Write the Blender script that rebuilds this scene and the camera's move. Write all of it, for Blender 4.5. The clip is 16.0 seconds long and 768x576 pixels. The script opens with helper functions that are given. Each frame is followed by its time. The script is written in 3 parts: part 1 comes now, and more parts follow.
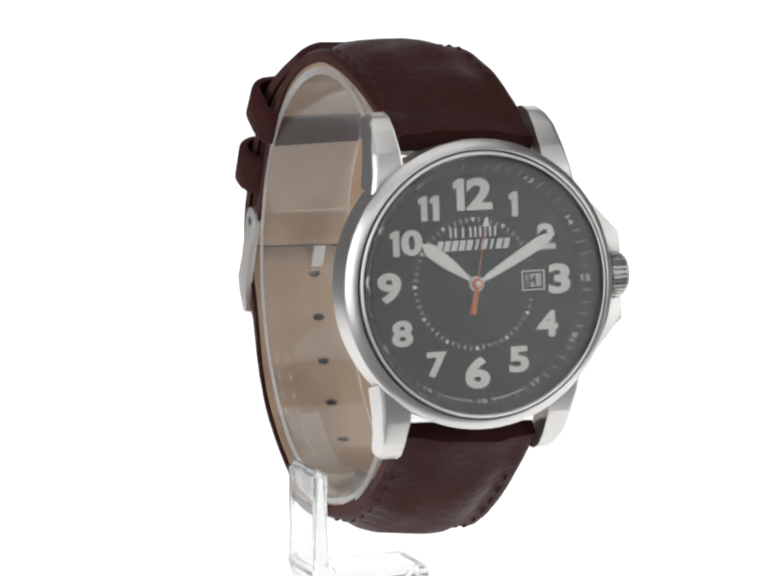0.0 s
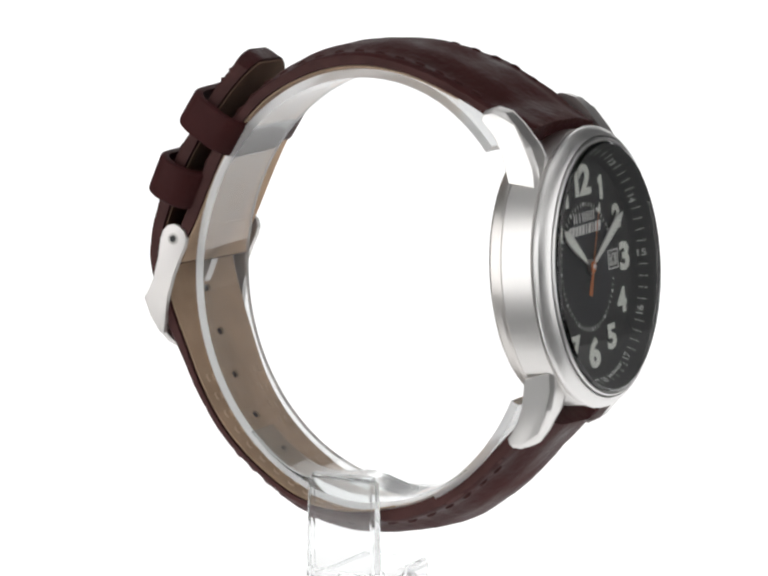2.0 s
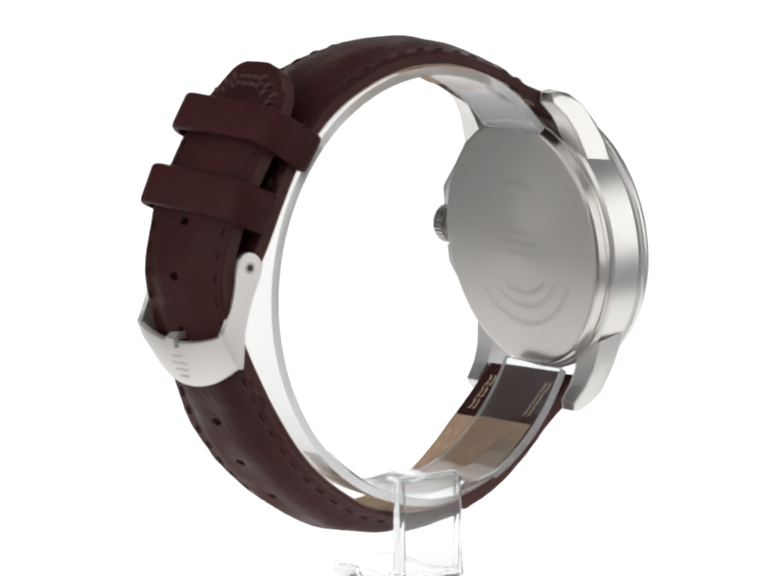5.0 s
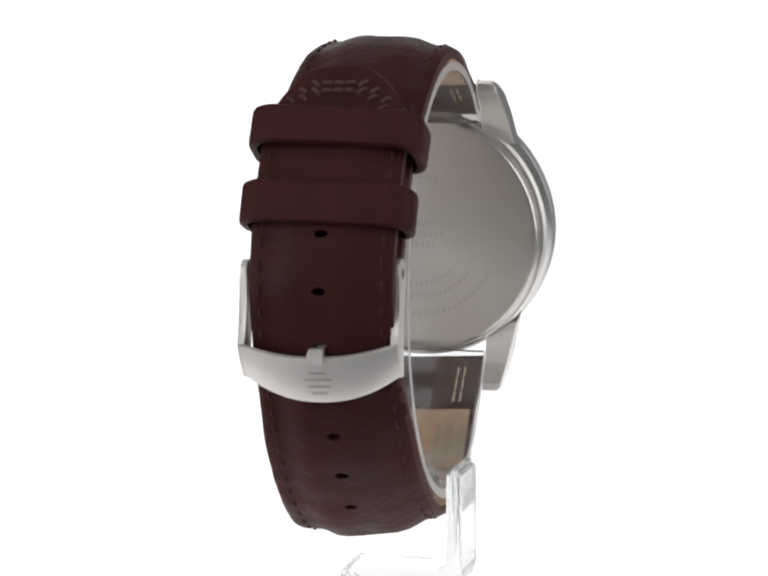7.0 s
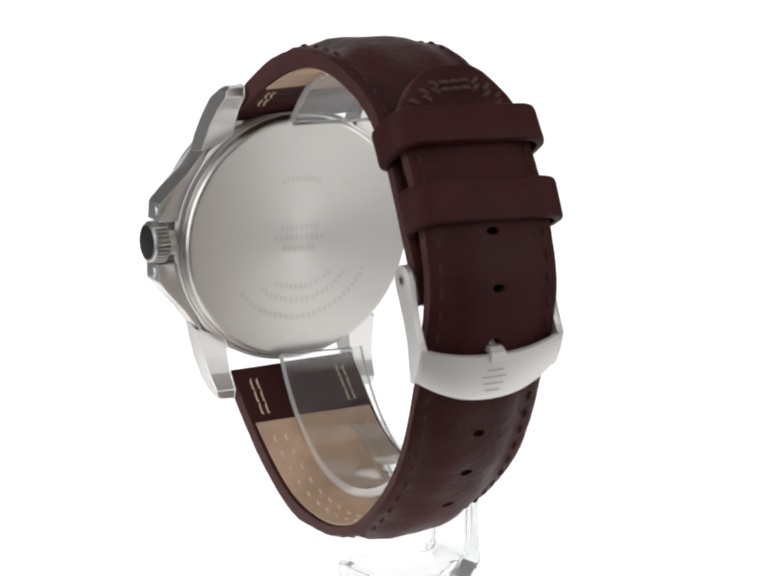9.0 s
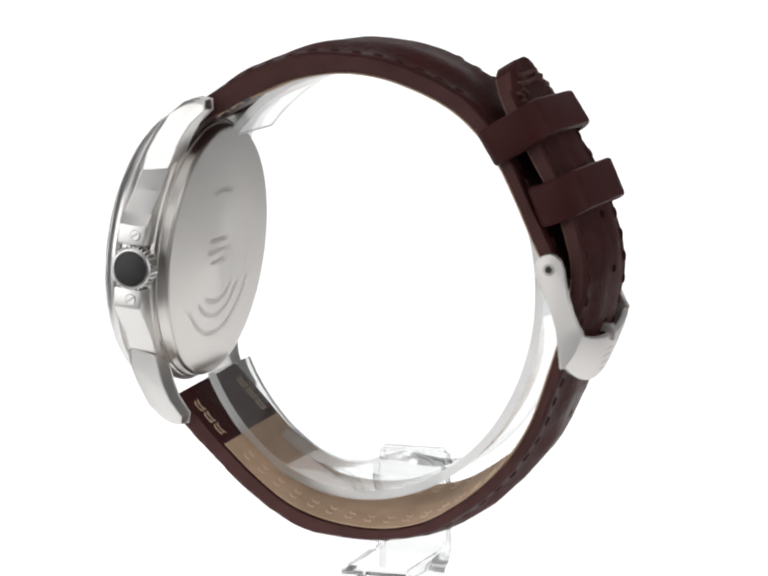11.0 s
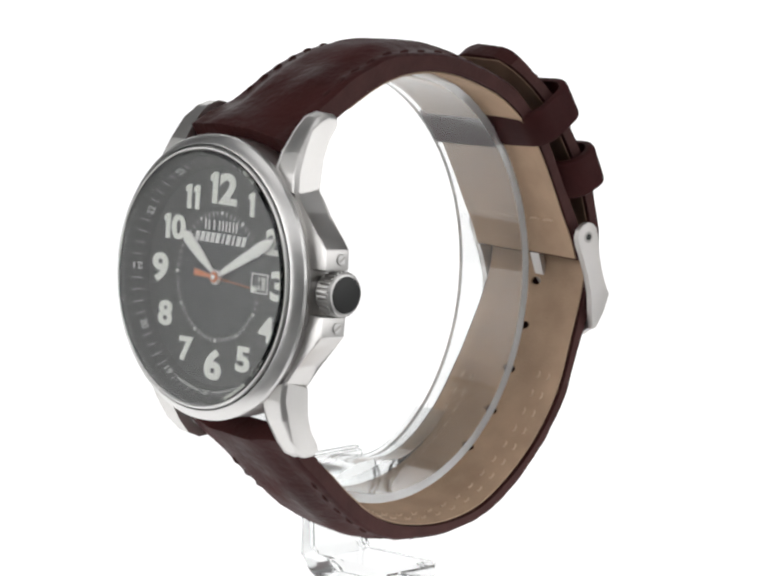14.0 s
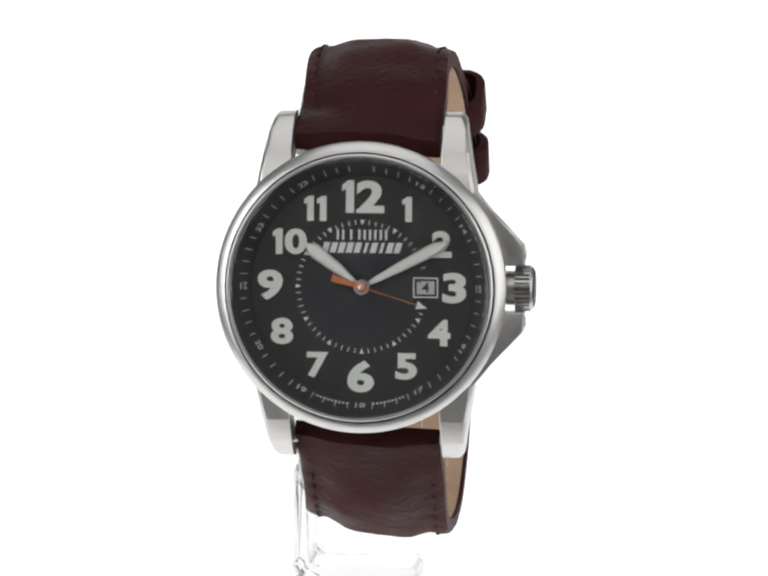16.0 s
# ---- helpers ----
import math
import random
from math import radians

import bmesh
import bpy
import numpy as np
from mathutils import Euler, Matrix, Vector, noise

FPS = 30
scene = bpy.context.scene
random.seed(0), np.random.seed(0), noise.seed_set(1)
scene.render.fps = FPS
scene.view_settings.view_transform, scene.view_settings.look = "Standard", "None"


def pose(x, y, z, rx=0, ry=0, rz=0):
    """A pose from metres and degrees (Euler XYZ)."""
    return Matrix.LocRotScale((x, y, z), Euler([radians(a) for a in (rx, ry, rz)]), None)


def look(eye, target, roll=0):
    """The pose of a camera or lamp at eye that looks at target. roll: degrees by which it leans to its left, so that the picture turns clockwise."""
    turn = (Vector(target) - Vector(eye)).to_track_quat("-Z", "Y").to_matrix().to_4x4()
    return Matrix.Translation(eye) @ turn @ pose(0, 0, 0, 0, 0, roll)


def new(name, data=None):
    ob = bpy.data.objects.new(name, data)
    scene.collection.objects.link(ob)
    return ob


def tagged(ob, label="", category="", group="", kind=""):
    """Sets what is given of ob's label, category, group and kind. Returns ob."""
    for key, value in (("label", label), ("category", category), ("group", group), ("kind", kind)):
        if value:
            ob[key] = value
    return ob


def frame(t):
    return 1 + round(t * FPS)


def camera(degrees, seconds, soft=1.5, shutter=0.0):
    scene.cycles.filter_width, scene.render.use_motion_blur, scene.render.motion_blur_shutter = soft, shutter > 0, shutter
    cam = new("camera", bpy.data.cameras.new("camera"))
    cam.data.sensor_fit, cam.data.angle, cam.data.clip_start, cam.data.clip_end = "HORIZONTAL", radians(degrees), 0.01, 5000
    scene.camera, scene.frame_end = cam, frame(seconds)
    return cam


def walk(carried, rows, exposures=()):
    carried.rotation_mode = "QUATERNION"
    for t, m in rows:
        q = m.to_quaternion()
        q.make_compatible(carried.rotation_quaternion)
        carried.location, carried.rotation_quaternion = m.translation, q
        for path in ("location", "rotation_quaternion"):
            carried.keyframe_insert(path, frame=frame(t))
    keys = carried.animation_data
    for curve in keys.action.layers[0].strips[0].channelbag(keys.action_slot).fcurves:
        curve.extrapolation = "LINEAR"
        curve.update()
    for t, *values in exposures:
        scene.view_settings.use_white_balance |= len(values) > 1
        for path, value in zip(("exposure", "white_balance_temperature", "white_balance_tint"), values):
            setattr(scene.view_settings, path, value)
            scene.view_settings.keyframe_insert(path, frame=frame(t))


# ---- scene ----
SECONDS = 16.0
MM = 0.001
FLOOR = 48.4          # the axis point at dial height is 48.4 mm above the floor
cam = camera(11.48, SECONDS, soft=2.6)
EYE = pose(-0.0003, -0.5420, (77.86 + FLOOR) * MM, 90 - 8.689, 0, -0.043) @ pose(0, 0, 0, 0, 0, -0.20)
walk(cam, [(0, EYE), (SECONDS, EYE)])

# ---- light: a white sweep given its own glow, and three softboxes in a dim studio ----
world = bpy.data.worlds.new("world")
scene.world = world
world.use_nodes = True
world.node_tree.nodes["Background"].inputs[0].default_value = (1, 1, 1, 1)
world.node_tree.nodes["Background"].inputs[1].default_value = 0.3
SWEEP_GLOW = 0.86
LEFT_RADIANCE, RIGHT_RADIANCE, TOP_RADIANCE, FRONT_RADIANCE = 1.75, 1.2, 0.85, 1.0
scene.view_settings.exposure = 0.0


def softbox(name, eye, target, wide, high, radiance):
    lamp = bpy.data.lights.new(name, "AREA")
    lamp.shape, lamp.size, lamp.size_y = "RECTANGLE", wide, high
    lamp.energy = radiance * math.pi * wide * high
    new(name, lamp).matrix_basis = look(eye, target)


softbox("softbox_top", (0.0, -0.1, 1.4), (0, -0.1, 0.05), 1.4, 1.2, TOP_RADIANCE)
softbox("softbox_front", (0.0, -1.15, 1.0), (0, 0, 0.1), 1.6, 0.7, FRONT_RADIANCE)

# ---- materials ----


def material(name, base, rough=0.5, metal=0.0, vary=0.0, scale=400.0, bump=0.0, bump_scale=1500.0, stretch=(1, 1, 1), rough_vary=0.0,
             emit=0.0, spec=0.5):
    m = bpy.data.materials.new(name)
    m.use_nodes = True
    nt = m.node_tree
    p = nt.nodes["Principled BSDF"]
    p.inputs["Base Color"].default_value = (*base, 1)
    p.inputs["Roughness"].default_value = rough
    p.inputs["Metallic"].default_value = metal
    p.inputs["Specular IOR Level"].default_value = spec
    coord = nt.nodes.new("ShaderNodeTexCoord")
    place = nt.nodes.new("ShaderNodeMapping")
    place.inputs["Scale"].default_value = stretch
    nt.links.new(coord.outputs["Object"], place.inputs["Vector"])

    def noise_node(size, detail):
        n = nt.nodes.new("ShaderNodeTexNoise")
        n.inputs["Scale"].default_value = size
        n.inputs["Detail"].default_value = detail
        nt.links.new(place.outputs[0], n.inputs["Vector"])
        return n

    if vary or rough_vary:
        n = noise_node(scale, 6)
        if vary:
            mix = nt.nodes.new("ShaderNodeMix")
            mix.data_type = "RGBA"
            mix.inputs["A"].default_value = (*[c * (1 - vary) for c in base], 1)
            mix.inputs["B"].default_value = (*[min(1, c * (1 + vary)) for c in base], 1)
            nt.links.new(n.outputs["Fac"], mix.inputs["Factor"])
            nt.links.new(mix.outputs["Result"], p.inputs["Base Color"])
        if rough_vary:
            r = nt.nodes.new("ShaderNodeMapRange")
            r.inputs["From Min"].default_value, r.inputs["From Max"].default_value = 0.3, 0.7
            r.inputs["To Min"].default_value, r.inputs["To Max"].default_value = max(0.02, rough - rough_vary), rough + rough_vary
            nt.links.new(n.outputs["Fac"], r.inputs["Value"])
            nt.links.new(r.outputs[0], p.inputs["Roughness"])
    if bump:
        n = noise_node(bump_scale, 4)
        b = nt.nodes.new("ShaderNodeBump")
        b.inputs["Strength"].default_value = bump
        b.inputs["Distance"].default_value = 0.0002
        nt.links.new(n.outputs["Fac"], b.inputs["Height"])
        nt.links.new(b.outputs[0], p.inputs["Normal"])
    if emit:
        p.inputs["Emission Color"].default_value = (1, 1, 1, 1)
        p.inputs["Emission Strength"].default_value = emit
    return m


LEATHER = material("brown_leather", (0.040, 0.0108, 0.0103), 0.52, vary=0.55, scale=110, bump=0.8, bump_scale=900, rough_vary=0.2, spec=0.1)
LEATHER_EDGE = material("keeper_leather", (0.043, 0.0108, 0.0108), 0.55, vary=0.3, scale=220, bump=0.3, bump_scale=1600, spec=0.1)
# lighter brown that carries the extra light on the strap's side edges
STRAP_EDGE = material("side_lit_leather_edge", (0.066, 0.027, 0.025), 0.6, vary=0.4, scale=260, bump=0.5, bump_scale=1400, spec=0.15)
LINING = material("tan_lining", (0.51, 0.36, 0.25), 0.8, vary=0.4, scale=150, bump=0.4, bump_scale=3000, spec=0.2)
TIP_LINING = material("worn_brown_lining", (0.20, 0.125, 0.085), 0.8, vary=0.4, scale=180, bump=0.4, bump_scale=3000, spec=0.2)
THREAD_TIP = material("worn_thread", (0.085, 0.043, 0.039), 0.8, vary=0.3, scale=4000, spec=0.2)
THREAD = material("brown_thread", (0.048, 0.018, 0.017), 0.8, vary=0.2, scale=4000, spec=0.2)
THREAD_TAN = material("tan_thread", (0.68, 0.52, 0.38), 0.8, vary=0.15, scale=4000, spec=0.2)
STEEL = material("brushed_steel", (0.68, 0.665, 0.65), 0.37, 1.0, vary=0.06, scale=900, stretch=(1, 1, 14), rough_vary=0.06)
POLISHED = material("polished_steel", (0.70, 0.69, 0.68), 0.36, 1.0, vary=0.04, scale=300, rough_vary=0.04)
BACK_STEEL = material("caseback_steel", (0.61, 0.587, 0.563), 0.34, 1.0, vary=0.03, scale=250, stretch=(1, 3, 1), rough_vary=0.01)
BUCKLE_STEEL = material("buckle_steel", (0.70, 0.677, 0.66), 0.56, 1.0, vary=0.05, scale=900, stretch=(1, 10, 1), rough_vary=0.05)
ENGRAVED = material("engraved_steel", (0.47, 0.45, 0.43), 0.5, 1.0, vary=0.1, scale=2000)
CROWN_STEEL = material("knurled_steel", (0.55, 0.54, 0.53), 0.3, 1.0, vary=0.08, scale=900)
STAMP = material("stamped_steel", (0.47, 0.45, 0.44), 0.5, 1.0, vary=0.1, scale=2000)
FAINT = material("faint_engraving", (0.55, 0.527, 0.503), 0.36, 1.0, vary=0.1, scale=2000)
DIAL_MIDDLE = material("dial_middle_lacquer", (0.0315, 0.0325, 0.0355), 0.58, vary=0.08, scale=900, spec=0.25)
DIAL = material("dial_lacquer", (0.032, 0.032, 0.031), 0.6, vary=0.08, scale=900, spec=0.25)
LUME = material("pale_lume_paint", (0.82, 0.84, 0.78), 0.7, vary=0.06, scale=2500, spec=0.2)
WHITE_INK = material("white_ink", (0.78, 0.78, 0.76), 0.6, vary=0.05, scale=2500, spec=0.2)
RIM_INK = material("grey_rim_ink", (0.56, 0.56, 0.55), 0.6, vary=0.1, scale=2500, spec=0.2)
DATE_CARD = material("date_card", (0.55, 0.55, 0.53), 0.6, vary=0.05, scale=2500)
BLACK_INK = material("black_ink", (0.02, 0.02, 0.02), 0.6, vary=0.1, scale=2500)
ORANGE = material("orange_paint", (0.62, 0.19, 0.06), 0.45, vary=0.08, scale=2500)
BLACK_CAP = material("black_resin", (0.008, 0.008, 0.008), 0.45, vary=0.3, scale=900)
# no lamp: the emission is added to keep the background pure white
SWEEP = material("glowing_white_sweep", (0.6, 0.6, 0.6), 0.9, vary=0.02, scale=30, emit=SWEEP_GLOW, spec=0.0)
WALL = material("grey_studio_paint", (0.30, 0.30, 0.30), 0.9, vary=0.06, scale=6, bump=0.1, bump_scale=300, spec=0.1)
FLOOR_PAINT = material("pale_floor_paint", (0.7, 0.7, 0.69), 0.7, vary=0.06, scale=8, spec=0.2)
TABLE = material("grey_table_top", (0.22, 0.22, 0.22), 0.6, vary=0.08, scale=20, spec=0.2)


def turned(m, amount):
    """A circular grain round the object's axis stretches the highlights."""
    nt = m.node_tree
    p = nt.nodes["Principled BSDF"]
    way = nt.nodes.new("ShaderNodeTangent")
    way.direction_type, way.axis = "RADIAL", "Z"
    nt.links.new(way.outputs[0], p.inputs["Tangent"])
    p.inputs["Anisotropic"].default_value = amount
    p.inputs["Anisotropic Rotation"].default_value = 0.25


turned(BACK_STEEL, 0.4)
turned(FAINT, 0.4)


def clear(name, tint, ior, rough=0.02, haze=0.0):
    m = bpy.data.materials.new(name)
    m.use_nodes = True
    nt = m.node_tree
    nt.nodes.remove(nt.nodes["Principled BSDF"])
    g = nt.nodes.new("ShaderNodeBsdfGlass")
    g.inputs["Color"].default_value = (*tint, 1)
    g.inputs["IOR"].default_value = ior
    g.inputs["Roughness"].default_value = rough
    last = g
    if haze:      # white scatter that stands in for bright reflections inside the acrylic
        scatter = nt.nodes.new("ShaderNodeBsdfTranslucent")
        scatter.inputs["Color"].default_value = (0.95, 0.95, 0.95, 1)
        dull = nt.nodes.new("ShaderNodeBsdfDiffuse")
        dull.inputs["Color"].default_value = (0.95, 0.95, 0.95, 1)
        both = nt.nodes.new("ShaderNodeMixShader")
        nt.links.new(scatter.outputs[0], both.inputs[1])
        nt.links.new(dull.outputs[0], both.inputs[2])
        last = nt.nodes.new("ShaderNodeMixShader")
        last.inputs[0].default_value = haze
        nt.links.new(g.outputs[0], last.inputs[1])
        nt.links.new(both.outputs[0], last.inputs[2])
    nt.links.new(last.outputs[0], nt.nodes["Material Output"].inputs[0])
    return m


CRYSTAL = clear("mineral_crystal", (1, 1, 1), 1.5, rough=0.0)
ACRYLIC = clear("clear_acrylic", (0.95, 0.955, 0.955), 1.49, rough=0.015, haze=0.045)
# sawn edge; its stronger haze also stands in for light piped to it
ACRYLIC_EDGE = clear("sawn_acrylic_edge", (1.0, 1.0, 1.0), 1.49, rough=0.3, haze=0.42)

# ---- mesh helpers: all shapes are drawn in millimetres ----
TAU = radians(5.2)                      # the case leans back
CX, CY = 1.15, -31.6                     # the dial's centre from the turning axis
UP = Matrix.Translation((0, 0, FLOOR * MM))
DIAL_POSE = Matrix.Translation((CX * MM, CY * MM, FLOOR * MM)) @ Matrix(((1, 0, 0, 0), (0, math.sin(TAU), -math.cos(TAU), 0), (0, math.cos(TAU), math.sin(TAU), 0), (0, 0, 0, 1)))
DIAL_UP = -0.5                          # the dial's face in the case
RIM_R, RIM_Z, RIM_SLOPE = 15.05, DIAL_UP + 0.02, 54.0      # the sloping ring round the dial
IDENT = Matrix.Identity(4)


def part(name, bm, mat, parent, label="", at=IDENT, smooth=True, kind="", angle=35):
    bmesh.ops.recalc_face_normals(bm, faces=bm.faces)
    bmesh.ops.scale(bm, vec=(MM, MM, MM), verts=bm.verts)
    me = bpy.data.meshes.new(name)
    if smooth:
        for f in bm.faces:
            f.smooth = True
        for e in bm.edges:
            if len(e.link_faces) == 2 and e.calc_face_angle(0) > radians(angle):
                e.smooth = False
    bm.to_mesh(me)
    bm.free()
    me.materials.append(mat)
    ob = new(name, me)
    ob.matrix_basis = at
    ob.parent = parent
    return tagged(ob, label, kind=kind)


def revolve(bm, profile, n=96, axis_at=(0, 0)):
    """A closed ring from a closed profile of (radius, height)."""
    rings = []
    for i in range(n):
        a = 2 * math.pi * i / n
        rings.append([bm.verts.new((axis_at[0] + r * math.cos(a), axis_at[1] + r * math.sin(a), h)) for r, h in profile])
    k = len(profile)
    for i in range(n):
        a, b = rings[i], rings[(i + 1) % n]
        for j in range(k):
            bm.faces.new((a[j], a[(j + 1) % k], b[(j + 1) % k], b[j]))


def lathe(bm, profile, n=96):
    """A solid from an open profile of (radius, height) whose ends are closed by flat caps."""
    rings = []
    for r, h in profile:
        rings.append([bm.verts.new((r * math.cos(2 * math.pi * i / n), r * math.sin(2 * math.pi * i / n), h)) for i in range(n)])
    for a, b in zip(rings, rings[1:]):
        for i in range(n):
            bm.faces.new((a[i], a[(i + 1) % n], b[(i + 1) % n], b[i]))
    bm.faces.new(rings[0])
    bm.faces.new(rings[-1])


def prism(bm, outline, lo, hi, axis="z", bevel=0.0):
    """An outline of (a, b) drawn out along an axis from lo to hi."""
    def spot(a, b, c):
        return {"x": (c, a, b), "y": (a, c, b), "z": (a, b, c)}[axis]
    bottom = [bm.verts.new(spot(a, b, lo)) for a, b in outline]
    top = [bm.verts.new(spot(a, b, hi)) for a, b in outline]
    faces = [bm.faces.new(bottom), bm.faces.new(top)]
    for i in range(len(outline)):
        j = (i + 1) % len(outline)
        faces.append(bm.faces.new((bottom[i], bottom[j], top[j], top[i])))
    if bevel:
        edges = list({e for f in faces for e in f.edges})
        bmesh.ops.bevel(bm, geom=edges, offset=bevel, segments=2, affect="EDGES", profile=0.6)
    return bottom, top


def box(bm, x0, x1, y0, y1, z0, z1, bevel=0.0):
    prism(bm, [(x0, y0), (x1, y0), (x1, y1), (x0, y1)], z0, z1, "z", bevel)


def spline(points, n):
    """n evenly spaced points on a smooth curve through the points, with its tangents."""
    p = [Vector(q) for q in points]
    p = [p[0] * 2 - p[1]] + p + [p[-1] * 2 - p[-2]]
    fine = []
    for i in range(1, len(p) - 2):
        for k in range(40):
            t = k / 40
            a, b, c, d = p[i - 1], p[i], p[i + 1], p[i + 2]
            fine.append(0.5 * (2 * b + (c - a) * t + (2 * a - 5 * b + 4 * c - d) * t * t + (3 * b - a - 3 * c + d) * t ** 3))
    fine.append(p[-2])
    fine = np.array([list(q) for q in fine])
    s = np.concatenate([[0], np.cumsum(np.linalg.norm(np.diff(fine, axis=0), axis=1))])
    at = np.linspace(0, s[-1], n)
    q = np.stack([np.interp(at, s, fine[:, k]) for k in range(fine.shape[1])], 1)
    tan = np.gradient(q, axis=0)
    tan /= np.linalg.norm(tan, axis=1)[:, None]
    return q, tan, s[-1]


def text_bmesh(body, size, heavy, deep, shear=0.0):
    cu = bpy.data.curves.new("glyph", "FONT")
    cu.body, cu.size, cu.offset, cu.extrude, cu.shear = body, size, heavy, deep, shear
    cu.align_x, cu.align_y = "CENTER", "CENTER"
    cu.resolution_u = 5
    ob = new("glyph", cu)
    me = bpy.data.meshes.new_from_object(ob.evaluated_get(bpy.context.evaluated_depsgraph_get()))
    bm = bmesh.new()
    bm.from_mesh(me)
    bpy.data.objects.remove(ob)
    bpy.data.curves.remove(cu)
    bpy.data.meshes.remove(me)
    xs, ys = [v.co.x for v in bm.verts], [v.co.y for v in bm.verts]
    mid = Vector(((min(xs) + max(xs)) / 2, (min(ys) + max(ys)) / 2, 0))
    for v in bm.verts:
        v.co -= mid
    return bm, max(xs) - min(xs), max(ys) - min(ys)


def cut(ob, bm):
    """Cut the solid bm (in the same millimetres) out of ob."""
    bmesh.ops.recalc_face_normals(bm, faces=bm.faces)
    bmesh.ops.scale(bm, vec=(MM, MM, MM), verts=bm.verts)
    me = bpy.data.meshes.new("cutter")
    bm.to_mesh(me)
    bm.free()
    tool = new("cutter", me)
    bpy.context.view_layer.update()
    tool.matrix_basis = ob.matrix_world.copy()
    mod = ob.modifiers.new("cut", "BOOLEAN")
    mod.operation, mod.solver, mod.object = "DIFFERENCE", "EXACT", tool
    bpy.context.view_layer.update()
    done = bpy.data.meshes.new_from_object(ob.evaluated_get(bpy.context.evaluated_depsgraph_get()))
    ob.modifiers.clear()
    old = ob.data
    ob.data = done
    bpy.data.objects.remove(tool)
    bpy.data.meshes.remove(old)


# ---- the studio ----


def softbox_fabric(radiance):
    """White diffuser cloth lit from behind, brightest in the middle."""
    m = bpy.data.materials.new("softbox_cloth")
    m.use_nodes = True
    nt = m.node_tree
    p = nt.nodes["Principled BSDF"]
    p.inputs["Base Color"].default_value = (0.8, 0.8, 0.8, 1)
    p.inputs["Roughness"].default_value = 0.9
    p.inputs["Emission Color"].default_value = (1, 1, 1, 1)
    coord = nt.nodes.new("ShaderNodeTexCoord")
    sep = nt.nodes.new("ShaderNodeSeparateXYZ")
    nt.links.new(coord.outputs["Generated"], sep.inputs[0])
    last = None
    for k in (0, 1):
        off = nt.nodes.new("ShaderNodeMath")
        off.operation = "PINGPONG"
        off.inputs[1].default_value = 0.5
        nt.links.new(sep.outputs[k], off.inputs[0])
        fall = nt.nodes.new("ShaderNodeMapRange")
        fall.interpolation_type = "SMOOTHSTEP"
        fall.inputs["From Max"].default_value = 0.29 if k == 0 else 0.12
        nt.links.new(off.outputs[0], fall.inputs["Value"])
        if last:
            mul = nt.nodes.new("ShaderNodeMath")
            mul.operation = "MULTIPLY"
            nt.links.new(last.outputs[0], mul.inputs[0])
            nt.links.new(fall.outputs[0], mul.inputs[1])
            last = mul
        else:
            last = fall
    amp = nt.nodes.new("ShaderNodeMath")
    amp.operation = "MULTIPLY"
    amp.inputs[1].default_value = radiance
    nt.links.new(last.outputs[0], amp.inputs[0])
    nt.links.new(amp.outputs[0], p.inputs["Emission Strength"])
    return m


def build_softboxes():
    for eye, radiance in ((Vector((-1.18, -0.55, 0.36)), LEFT_RADIANCE), (Vector((1.29, -0.31, 0.36)), RIGHT_RADIANCE)):
        cloth = softbox_fabric(radiance)
        box_light = tagged(new("softbox"), "large white fabric softbox on a dark frame", "studio light", "softboxes beside the table")
        box_light.matrix_basis = look(eye, (0 if eye.x < 0 else 0.11, 0 if eye.x < 0 else 0.24, 0.3))
        bm = bmesh.new()
        box(bm, -1050, 1050, -780, 780, -4, 0)
        part("diffuser", bm, cloth, box_light, "glowing white diffuser cloth", smooth=False)
        bm = bmesh.new()
        for x0, x1, y0, y1 in ((-1075, 1075, 782, 806), (-1075, 1075, -806, -782), (-1075, -1052, -782, 782), (1052, 1075, -782, 782)):
            box(bm, x0, x1, y0, y1, -30, 6)
        part("frame", bm, BLACK_CAP, box_light, "black softbox frame", smooth=False)


def sheet(name, mat, corners, label, category="wall"):
    bm = bmesh.new()
    box(bm, *[c * 1000 for c in corners])
    return tagged(part(name, bm, mat, None, label, smooth=False), label, category, kind="structure")


